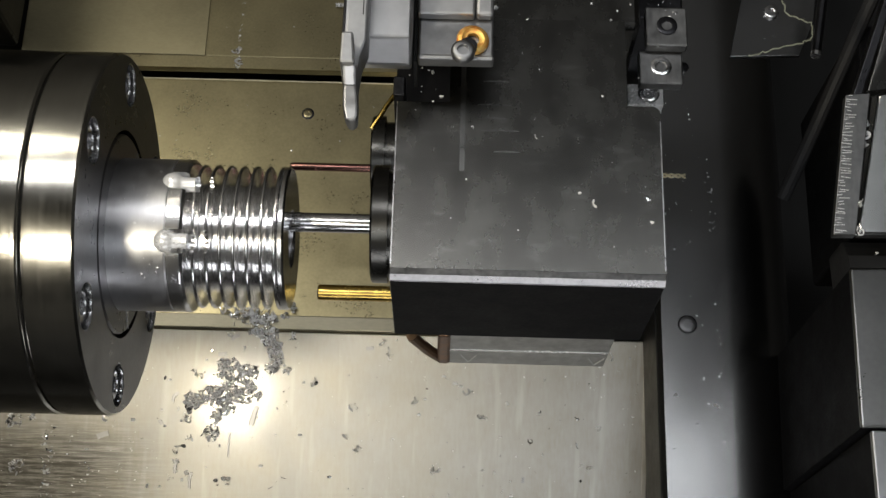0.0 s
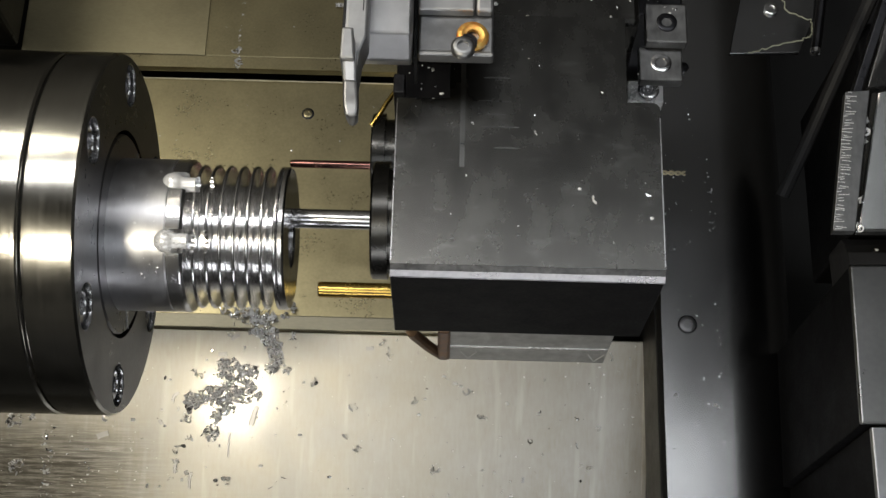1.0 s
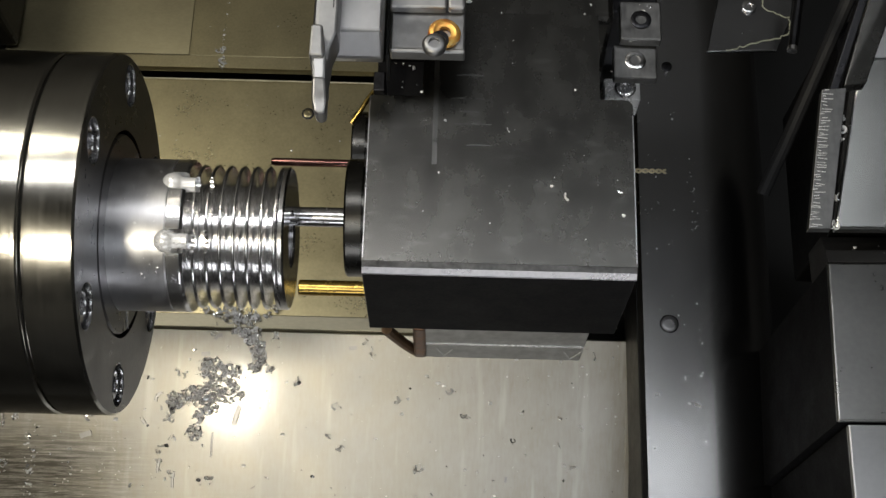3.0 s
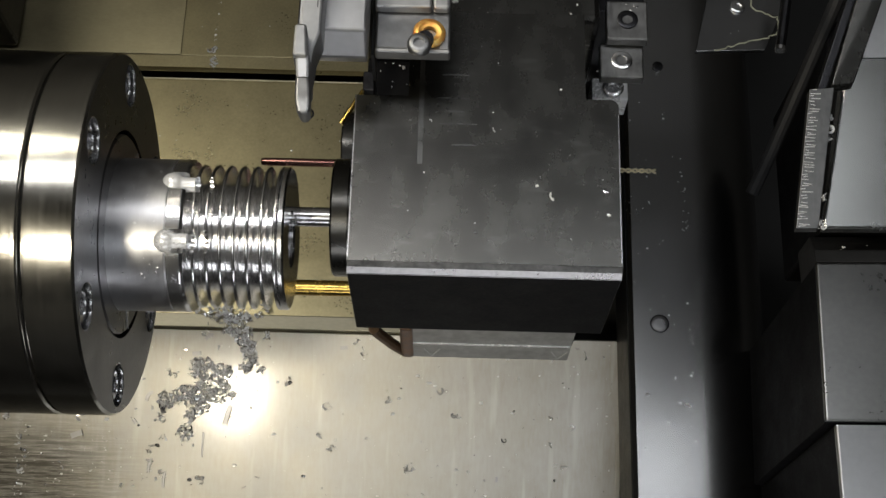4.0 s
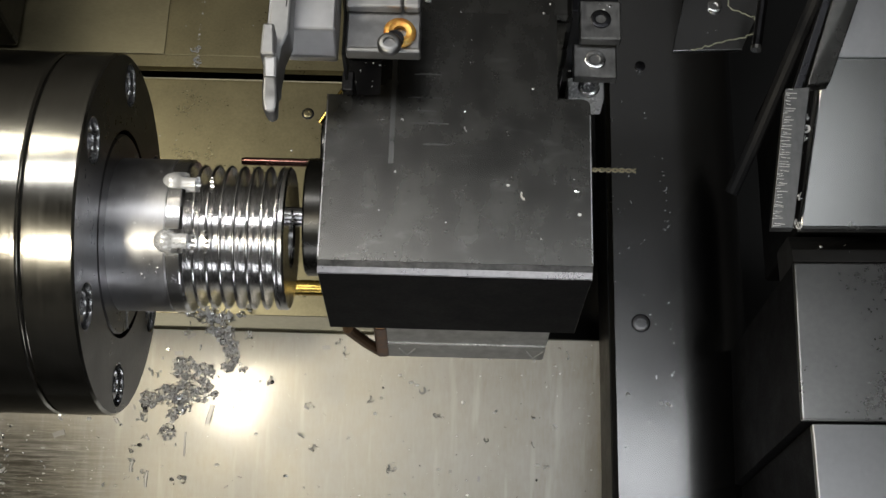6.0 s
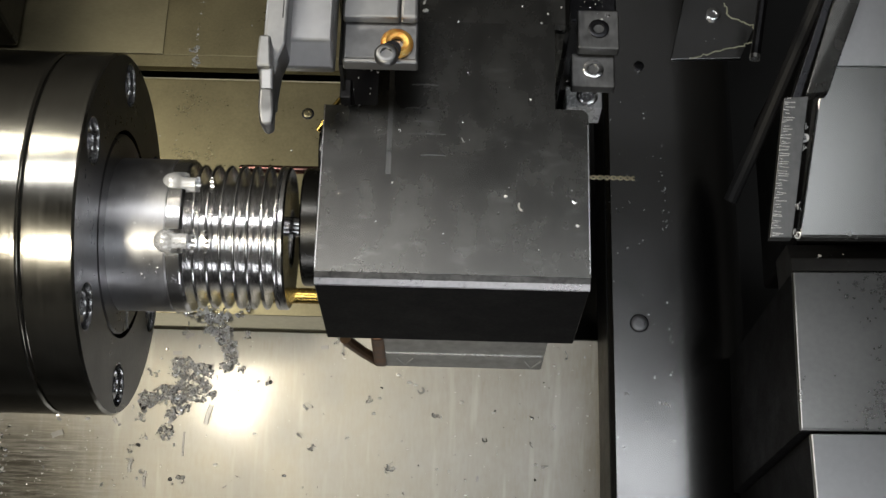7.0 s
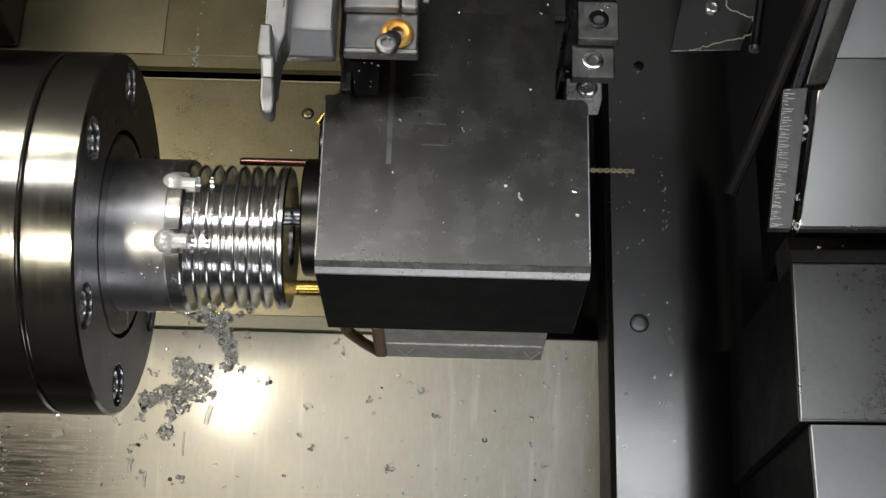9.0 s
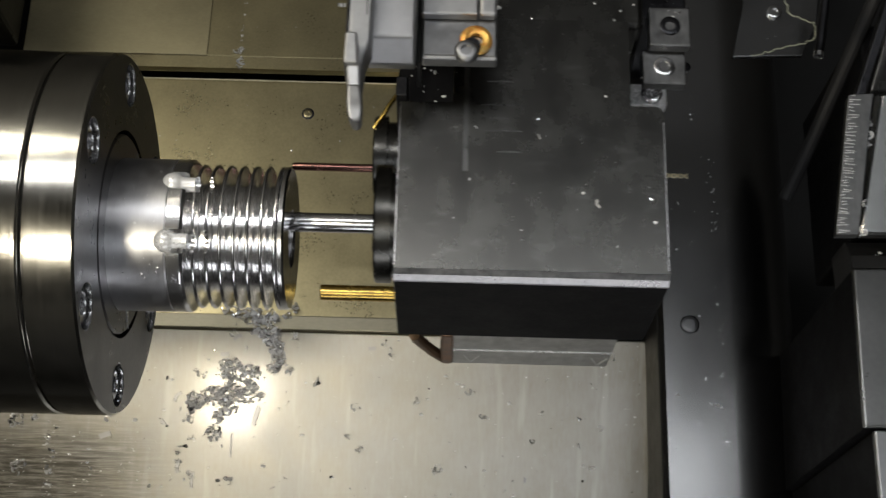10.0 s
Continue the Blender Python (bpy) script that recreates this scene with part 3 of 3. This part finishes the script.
for (x0, y0), (x1, y1) in zip(path, path[1:]):
    for k in range(8):
        pts.append((x0 + (x1 - x0) * k / 8 + rng.uniform(-0.0007, 0.0007), y0 + (y1 - y0) * k / 8 + rng.uniform(-0.0007, 0.0007), 0.2850))
part("torn_edge", tube(pts, 0.00042, 6), PEEL, bracket, "ragged yellowish torn paint edge")
TURRET.append(bracket)

arm = thing("slanted_rod", "thin dark slanted rod beside the turret", "rod")
part("rod", tube([(0.2162, 0.3488, 0.17), (0.2275, 0.3740, 0.187), (0.2569, 0.4460, 0.25), (0.28, 0.50, 0.29)], 0.0044), RODGREY, arm, smooth=True)
TURRET.append(arm)

pin = thing("short_pin", "thin dark pin with a bright tip", "pin")
part("shaft", tube([(0.2030, 0.3770, 0.3085), (0.2110, 0.4250, 0.312)], 0.0028), DARK, pin, smooth=True)
part("tip", tube([(0.2027, 0.3750, 0.3085), (0.20305, 0.3775, 0.3085)], 0.0030), STEEL, pin, smooth=True)
TURRET.append(pin)

rib = thing("ribbed_plate", "grey edge plate with fine bright ribs", "plate")
part("plate", hull([(0.2177, 0.3516, 0.308), (0.2313, 0.353, 0.308), (0.2066, 0.2713, 0.30), (0.2187, 0.2716, 0.30), (0.2177, 0.3516, 0.302), (0.2313, 0.353, 0.302), (0.2066, 0.2713, 0.294), (0.2187, 0.2716, 0.294)], 0.0004), SIDE, rib)
for k in range(46):
    f = (k + 0.5 + rng.uniform(-0.35, 0.35)) / 46
    x, y, z = 0.2177 - 0.0111 * f, 0.3516 - 0.0803 * f, 0.3082 - 0.008 * f
    x += rng.uniform(0, 0.0016)
    d, t = rng.uniform(0.0018, 0.0058), rng.uniform(-0.0006, 0.0006)
    part("rib", hull([(x, y, z - 0.0006), (x, y + 0.0005, z - 0.0006), (x, y, z + 0.0002), (x, y + 0.0004, z + 0.0002), (x + d, y + t, z - 0.0006), (x + d, y + t + 0.0004, z - 0.0006), (x + d, y + t, z + 0.0002), (x + d, y + t + 0.0003, z + 0.0002)]), PIN, rib)
TURRET.append(rib)

bar = thing("slanted_bar", "wide dark grey slanted bar above the ribbed plate", "bar")
part("bar", hull([(0.2299, 0.3540, 0.308), (0.2425, 0.3560, 0.308), (0.2444, 0.402, 0.32), (0.2571, 0.4024, 0.32), (0.262, 0.45, 0.332), (0.276, 0.45, 0.332), (0.2299, 0.3540, 0.30), (0.2425, 0.3560, 0.30), (0.262, 0.45, 0.32), (0.276, 0.45, 0.32)], 0.0006), BLOCK, bar)
part("edge", hull([(0.2235, 0.3540, 0.302), (0.2285, 0.3540, 0.302), (0.256, 0.45, 0.326), (0.261, 0.45, 0.326), (0.2235, 0.3540, 0.29), (0.2285, 0.3540, 0.29), (0.256, 0.45, 0.31), (0.261, 0.45, 0.31)], 0.0006), DARK, bar)
TURRET.append(bar)

drum = thing("side_housing", "grey steel housing with sloping faces and rounded edges", "housing")
# Greys go lighter or darker with the light each face catches.
part("rear_panel", hull([(0.2455, 0.3765, 0.300), (0.36, 0.379, 0.300), (0.262, 0.45, 0.312), (0.36, 0.45, 0.312), (0.2455, 0.3765, 0.27), (0.36, 0.379, 0.27), (0.262, 0.45, 0.28), (0.36, 0.45, 0.28)], 0.0008), GREY, drum)
part("upper_panel", hull([(0.2426, 0.3755, 0.3014), (0.36, 0.378, 0.3014), (0.2354, 0.2913, 0.2530), (0.36, 0.294, 0.2530), (0.2426, 0.3755, 0.285), (0.36, 0.378, 0.285), (0.2354, 0.2913, 0.245), (0.36, 0.294, 0.245)], 0.0012), PANEL, drum)
part("inner_wall", block((0.252, 0.314, 0.10), (0.36, 0.44, 0.236), 0.002), BLACK, drum)


def slab(name, corners, deep, mat, thick=0.004):
    """A grey top sheet over a body blackened for the shade on its sides; corners in turn, highest at the back."""
    top = [Vector(c) for c in corners]
    low = [c - Vector((0, 0, thick)) for c in top]
    part(name, hull([tuple(c) for c in top + low], 0.0014, 3), mat, drum)
    part("body", hull([(c.x + (0.0006 if c.x < 0.3 else 0), c.y, c.z - 0.0005) for c in low] + [(c.x + (0.0006 if c.x < 0.3 else 0), c.y, deep) for c in low]), BLACK, drum)


slab("top_sheet", [(0.2362, 0.2785, 0.2312), (0.36, 0.2815, 0.2312), (0.36, 0.1845, 0.2340), (0.2335, 0.1825, 0.2340)], 0.05, HOUSING)
slab("front_sheet", [(0.2390, 0.1812, 0.2330), (0.36, 0.1832, 0.2330), (0.36, 0.08, 0.205), (0.248, 0.08, 0.205)], 0.05, GREY)
part("rear_shoulder", hull([(0.2366, 0.2790, 0.2305), (0.36, 0.2820, 0.2305), (0.2367, 0.2880, 0.2270), (0.36, 0.2910, 0.2270), (0.2388, 0.2970, 0.2160), (0.36, 0.3000, 0.2160), (0.2430, 0.3080, 0.198), (0.36, 0.311, 0.198), (0.2430, 0.3080, 0.17), (0.36, 0.311, 0.17), (0.2440, 0.2790, 0.17), (0.36, 0.2820, 0.17)], 0.0006), RODGREY, drum)
TURRET.append(drum)

# ---- chips ----


def ground(y, level):
    """The height of the cover's top: level, but sloping on the lower sheet."""
    return level if level > 0.001 else min(0.0, (y - 0.303) * math.tan(math.radians(SLOPE)))


def sweep(bm, pts, w, h, up):
    """A flat ribbon of width w and thickness h along the points."""
    rings = []
    for i, p in enumerate(pts):
        d = (pts[min(i + 1, len(pts) - 1)] - pts[max(i - 1, 0)]).normalized()
        s = d.cross(up)
        s = (s if s.length > 1e-4 else d.orthogonal()).normalized()
        n = s.cross(d)
        rings.append([bm.verts.new(p + s * a * w / 2 + n * c * h / 2) for a, c in ((-1, -1), (1, -1), (1, 1), (-1, 1))])
    for a, c in zip(rings, rings[1:]):
        for k in range(4):
            bm.faces.new((a[k], a[(k + 1) % 4], c[(k + 1) % 4], c[k]))
    bm.faces.new(rings[0])
    bm.faces.new(rings[-1])


def curl(bm, rng, at, size, lift=0.0):
    """One curled chip: an arc or a short helix of ribbon, lying any way round."""
    r = size * rng.uniform(0.25, 0.6)
    turn = rng.uniform(1.2, 5.0)
    pitch = size * rng.uniform(-0.3, 0.3)
    n = 4 + int(turn * 1.6)
    m = Euler((rng.uniform(0, 6.3), rng.uniform(0, 6.3), rng.uniform(0, 6.3))).to_matrix()
    pts = [m @ Vector((r * math.cos(turn * k / n), r * math.sin(turn * k / n), pitch * k / n)) for k in range(n + 1)]
    low = min(p.z for p in pts)
    base = Vector(at) + Vector((0, 0, lift - low + size * 0.08))
    sweep(bm, [base + p for p in pts], size * rng.uniform(0.14, 0.36), size * 0.06, m @ Vector((0, 0, 1)))


def crumb(bm, rng, at, size):
    r = bmesh.ops.create_icosphere(bm, subdivisions=1, radius=size)
    sx, sy, sz = rng.uniform(0.5, 1.5), rng.uniform(0.5, 1.2), rng.uniform(0.3, 0.7)
    for v in r["verts"]:
        k = rng.uniform(0.6, 1.1)
        v.co = Vector((v.co.x * sx * k, v.co.y * sy * k, v.co.z * sz * k + size * 0.3)) + Vector(at)


def heap(name, spots, level, per, seed, label, size=0.0042, tall=0.6):
    rng = random.Random(seed)
    bm = bmesh.new()
    for x, y, r in spots:
        for _ in range(max(3, int(per * 1.7 * (r / 0.006) ** 2))):
            a, q = rng.uniform(0, 6.283), r * math.sqrt(rng.random())
            curl(bm, rng, (x + q * math.cos(a), y + q * math.sin(a), ground(y + q * math.sin(a), level)), size * rng.uniform(0.5, 1.25), tall * (r - q) * rng.random())
    ob = tagged(part(name, bm, CHIP, None), label, "metal chips", kind="stuff")
    return ob


def specks(name, n, x0, x1, y0, y1, level, seed, label, small=0.0003, big=0.0011):
    rng = random.Random(seed)
    bm = bmesh.new()
    for _ in range(n):
        s = small + (big - small) * rng.random() ** 3
        y = rng.uniform(y0, y1)
        at = (rng.uniform(x0, x1), y, ground(y, level))
        if rng.random() < 0.75:
            crumb(bm, rng, at, s)
        else:
            curl(bm, rng, at, s * 3)
    return tagged(part(name, bm, CHIP, None), label, "metal chips", kind="stuff")


coil = new("chip_coil")
tagged(coil, "small dark coiled chip on the rear cover", "metal chip")
part("coil", tube([(-0.0970 + 0.0066 * k / 60, 0.5786 + 0.0016 * math.cos(k * 0.75), 0.0185 + 0.0016 * math.sin(k * 0.75)) for k in range(61)], 0.0004, 5), CHIP, coil, smooth=True)
CARRIAGE.append(coil)

LOWER = "loose heap of curled silvery aluminium chips on the cover"
CARRIAGE.append(heap("chip_heap", [(-0.1879, 0.2519, 0.0066), (-0.1753, 0.2563, 0.0082), (-0.1630, 0.2728, 0.0098), (-0.1481, 0.2723, 0.0066), (-0.1645, 0.2545, 0.0107), (-0.1498, 0.2589, 0.0082), (-0.1743, 0.2289, 0.0057), (-0.1717, 0.2402, 0.0041), (-0.1398, 0.2552, 0.0033), (-0.1899, 0.2478, 0.0033)], 0.0, 30, 11, LOWER))
CARRIAGE.append(heap("chip_heap", [(-0.1562, 0.3092, 0.0041), (-0.1431, 0.3069, 0.0074), (-0.1342, 0.3010, 0.0074), (-0.1296, 0.2918, 0.0062), (-0.1270, 0.2825, 0.0057), (-0.1311, 0.2752, 0.0037), (-0.1200, 0.2758, 0.0029)], 0.0, 32, 12, LOWER, tall=0.8))
CARRIAGE.append(heap("chip_heap", [(-0.1692, 0.3176, 0.0029), (-0.1605, 0.3151, 0.0041), (-0.1496, 0.3136, 0.0057), (-0.1410, 0.3130, 0.0066), (-0.1324, 0.3119, 0.0049), (-0.1166, 0.3200, 0.0033), (-0.1218, 0.3144, 0.0029)], 0.0046, 26, 24, LOWER))
CARRIAGE.append(heap("chip_scatter", [(-0.1887, 0.2721, 0.0033), (-0.1822, 0.2694, 0.0020), (-0.1157, 0.2991, 0.0033), (-0.1619, 0.3004, 0.0029), (-0.1939, 0.2397, 0.0037), (-0.2015, 0.2173, 0.0033), (-0.1911, 0.2257, 0.0025), (-0.1909, 0.1987, 0.0029), (-0.2011, 0.2073, 0.0029), (-0.1624, 0.1962, 0.0033), (-0.0684, 0.2501, 0.0037), (-0.0645, 0.2196, 0.0037), (-0.0418, 0.2888, 0.0029), (-0.0464, 0.2975, 0.0025), (-0.0053, 0.2082, 0.0041), (-0.3226, 0.2356, 0.0057), (-0.3098, 0.2375, 0.0033), (-0.3201, 0.2022, 0.0057), (0.0276, 0.2473, 0.0025), (-0.0216, 0.2561, 0.0020)], 0.0, 18, 13, "small scattered clumps of aluminium chips", 0.0034, 0.3))
CARRIAGE.append(specks("chip_specks", 520, -0.30, 0.148, 0.11, 0.300, 0.0, 14, "tiny silvery chips strewn over the lower cover", 0.0003, 0.0020))
CARRIAGE.append(specks("chip_specks", 150, -0.335, -0.20, 0.125, 0.225, 0.0, 27, "tiny bright chips strewn over the dimmed corner", 0.0003, 0.0012))
CARRIAGE.append(specks("chip_specks", 70, 0.152, 0.19, 0.12, 0.50, 0.0632, 15, "tiny bright chips on the raised cover", 0.0003, 0.0013))
CARRIAGE.append(specks("chip_specks", 60, 0.1905, 0.1945, 0.20, 0.46, 0.0632, 31, "a dotted line of bright chips along the raised cover", 0.0003, 0.0012))
CARRIAGE.append(heap("chip_heap", [(-0.1735, 0.5340, 0.0032), (-0.1728, 0.5275, 0.0030), (-0.1738, 0.5215, 0.0032)], 0.016, 20, 33, "small clump of bright chips on the folded lip", 0.0042))
CARRIAGE.append(specks("chip_specks", 34, -0.1745, -0.1715, 0.520, 0.60, 0.016, 16, "a line of bright chips on the rear cover", 0.0004, 0.0012))
CARRIAGE.append(specks("chip_specks", 25, -0.34, 0.0, 0.53, 0.60, 0.016, 17, "tiny bright chips on the rear cover", 0.0002, 0.0006))
CARRIAGE.append(specks("chip_specks", 110, -0.302, -0.292, 0.14, 0.235, 0.0, 23, "a trail of bright chips beside the chuck", 0.0005, 0.0017))
TURRET.append(specks("chip_specks", 9, 0.252, 0.272, 0.2860, 0.2920, 0.2262, 39, "a few bright chips on the dark shoulder", 0.0006, 0.0016))
TURRET.append(heap("chip_tangle", [(0.2292, 0.3390, 0.0020), (0.2283, 0.3320, 0.0022), (0.2272, 0.3250, 0.0016), (0.2262, 0.3180, 0.0014), (0.2225, 0.2900, 0.0012), (0.2200, 0.2730, 0.0014)], 0.299, 60, 37, "stringy bright chips caught beside the ribbed plate", 0.0036, 0.8))
TURRET.append(specks("chip_specks", 34, -0.024, 0.096, 0.215, 0.335, 0.398, 18, "tiny white chips on the tool block", 0.0002, 0.0013))
TURRET.append(specks("chip_specks", 18, 0.006, 0.09, 0.3425, 0.37, 0.392, 19, "white chips on the turret", 0.0007, 0.0019))
TURRET.append(specks("chip_specks", 30, -0.034, -0.006, 0.398, 0.45, 0.169, 20, "bright chips on the dark turret foot", 0.0006, 0.0019))
TURRET.append(specks("chip_specks", 12, 0.097, 0.116, 0.354, 0.366, 0.380, 21, "bright chips on the clamp block", 0.0004, 0.0009))
specks("chip_specks", 46, -0.24, 0.0, 0.318, 0.50, 0.003, 22, "tiny bright chips on the guard sheet", 0.0003, 0.0013)


def stuck(n, seed):
    """Crumbs stuck to the oily bar."""
    rng = random.Random(seed)
    bm = bmesh.new()
    for _ in range(n):
        a = math.radians(rng.uniform(45, 150))
        crumb(bm, rng, (rng.uniform(FX + 0.002, CX - 0.002), AX_Y + 0.0386 * math.cos(a), AX_Z + 0.0386 * math.sin(a) - 0.0002), 0.0002 + 0.0006 * rng.random() ** 2)
    tagged(part("chip_specks", bm, CHIP, None), "tiny bright chips stuck to the oily bar", "metal chips", kind="stuff")


stuck(46, 41)


def loose(at, length, bend, turn, width=0.0022):
    """One larger chip lying flat: a bent ribbon with turned-up sides."""
    x, y, z = at
    pts = []
    for k in range(9):
        s = (k / 8 - 0.5) * length
        pts.append(Vector((s, bend * (1 - (2 * k / 8 - 1) ** 2), width * 0.5)))
    bm = bmesh.new()
    sweep(bm, pts, width, 0.0004, Vector((0, 0, 1)))
    for side in (-1, 1):
        sweep(bm, [p + Vector((0, side * width / 2, 0.0004)) for p in pts], 0.0009, 0.0004, Vector((0, 1, 0)))
    ob = part("metal_chip", moved(bm, Matrix.Rotation(math.radians(SLOPE), 4, "X") @ Matrix.Rotation(math.radians(turn), 4, "Z")), MID, None)
    ob.location = (x, y, ground(y, z))
    tagged(ob, "single long bent silvery aluminium chip", "metal chip", "long chips on the cover")
    CARRIAGE.append(ob)


loose((-0.2021, 0.2544, 0.0), 0.0082, 0.0015, 55, 0.0022)
loose((-0.1428, 0.2425, 0.0), 0.0148, 0.0004, 75, 0.003)
loose((-0.1611, 0.2211, 0.0), 0.0180, 0.0002, 88, 0.001)
loose((-0.1679, 0.2860, 0.0), 0.0066, 0, 5, 0.0026)
loose((-0.2129, 0.2363, 0.0), 0.0041, 0, -55, 0.0022)
loose((-0.2560, 0.2261, 0.0), 0.0090, 0.0003, 20, 0.0036)
loose((-0.0569, 0.2928, 0.0), 0.0057, 0, 5, 0.0024)
loose((-0.1585, 0.2980, 0.0), 0.0066, 0.0012, 30, 0.0026)
loose((-0.2002, 0.2053, 0.0), 0.0107, 0.0008, 80, 0.0018)
loose((-0.1891, 0.1956, 0.0), 0.0123, 0.0006, 85, 0.0016)
loose((0.0607, 0.2018, 0.0), 0.0041, 0, 85, 0.0014)


def motions():
    """The carriage feeds towards the chuck, waits, then draws back fast; the turret also slides across."""
    slide = [(0, 0.0), (0.5, 0.0), (0.95, 0.0), (1.1, -0.0001), (1.5, -0.00285), (2, -0.0062), (2.5, -0.00955), (3, -0.0129), (3.5, -0.0163), (4, -0.0197),
             (4.5, -0.0230), (5, -0.0262), (5.5, -0.0297), (6, -0.0331), (6.2, -0.0342), (6.5, -0.0342), (7, -0.0342), (8, -0.0342), (9, -0.0342),
             (9.7, -0.0342), (9.8, -0.0337), (9.9, -0.0115), (10, 0.0016)]
    cross = [(0, 0.0), (0.5, 0.0), (0.75, 0.0001), (0.9, 0.0011), (1.0, 0.0020), (1.1, 0.0028), (1.25, 0.0031), (2, 0.0031), (4, 0.0030), (5.5, 0.0029), (6.1, 0.0029),
             (6.25, 0.0024), (6.8, -0.0016), (7.0, -0.0027), (7.2, -0.0036), (7.45, -0.0043), (7.6, -0.0038), (8, -0.0020), (8.5, 0.0002), (8.95, 0.0026), (9.1, 0.0026), (9.5, 0.0011), (9.8, 0.0003), (10, 0.0)]

    def at(rows, t):
        for (t0, a), (t1, b) in zip(rows, rows[1:]):
            if t0 <= t <= t1:
                return a + (b - a) * (t - t0) / (t1 - t0)

    times = sorted({t for t, _ in slide} | {t for t, _ in cross})
    for ob in CARRIAGE:
        p = ob.location.copy()
        walk(ob, [(t, pose(p.x + s, p.y, p.z)) for t, s in slide])
    for ob in TURRET:
        p = ob.location.copy()
        walk(ob, [(t, pose(p.x + at(slide, t), p.y + at(cross, t), p.z)) for t in times])


motions()
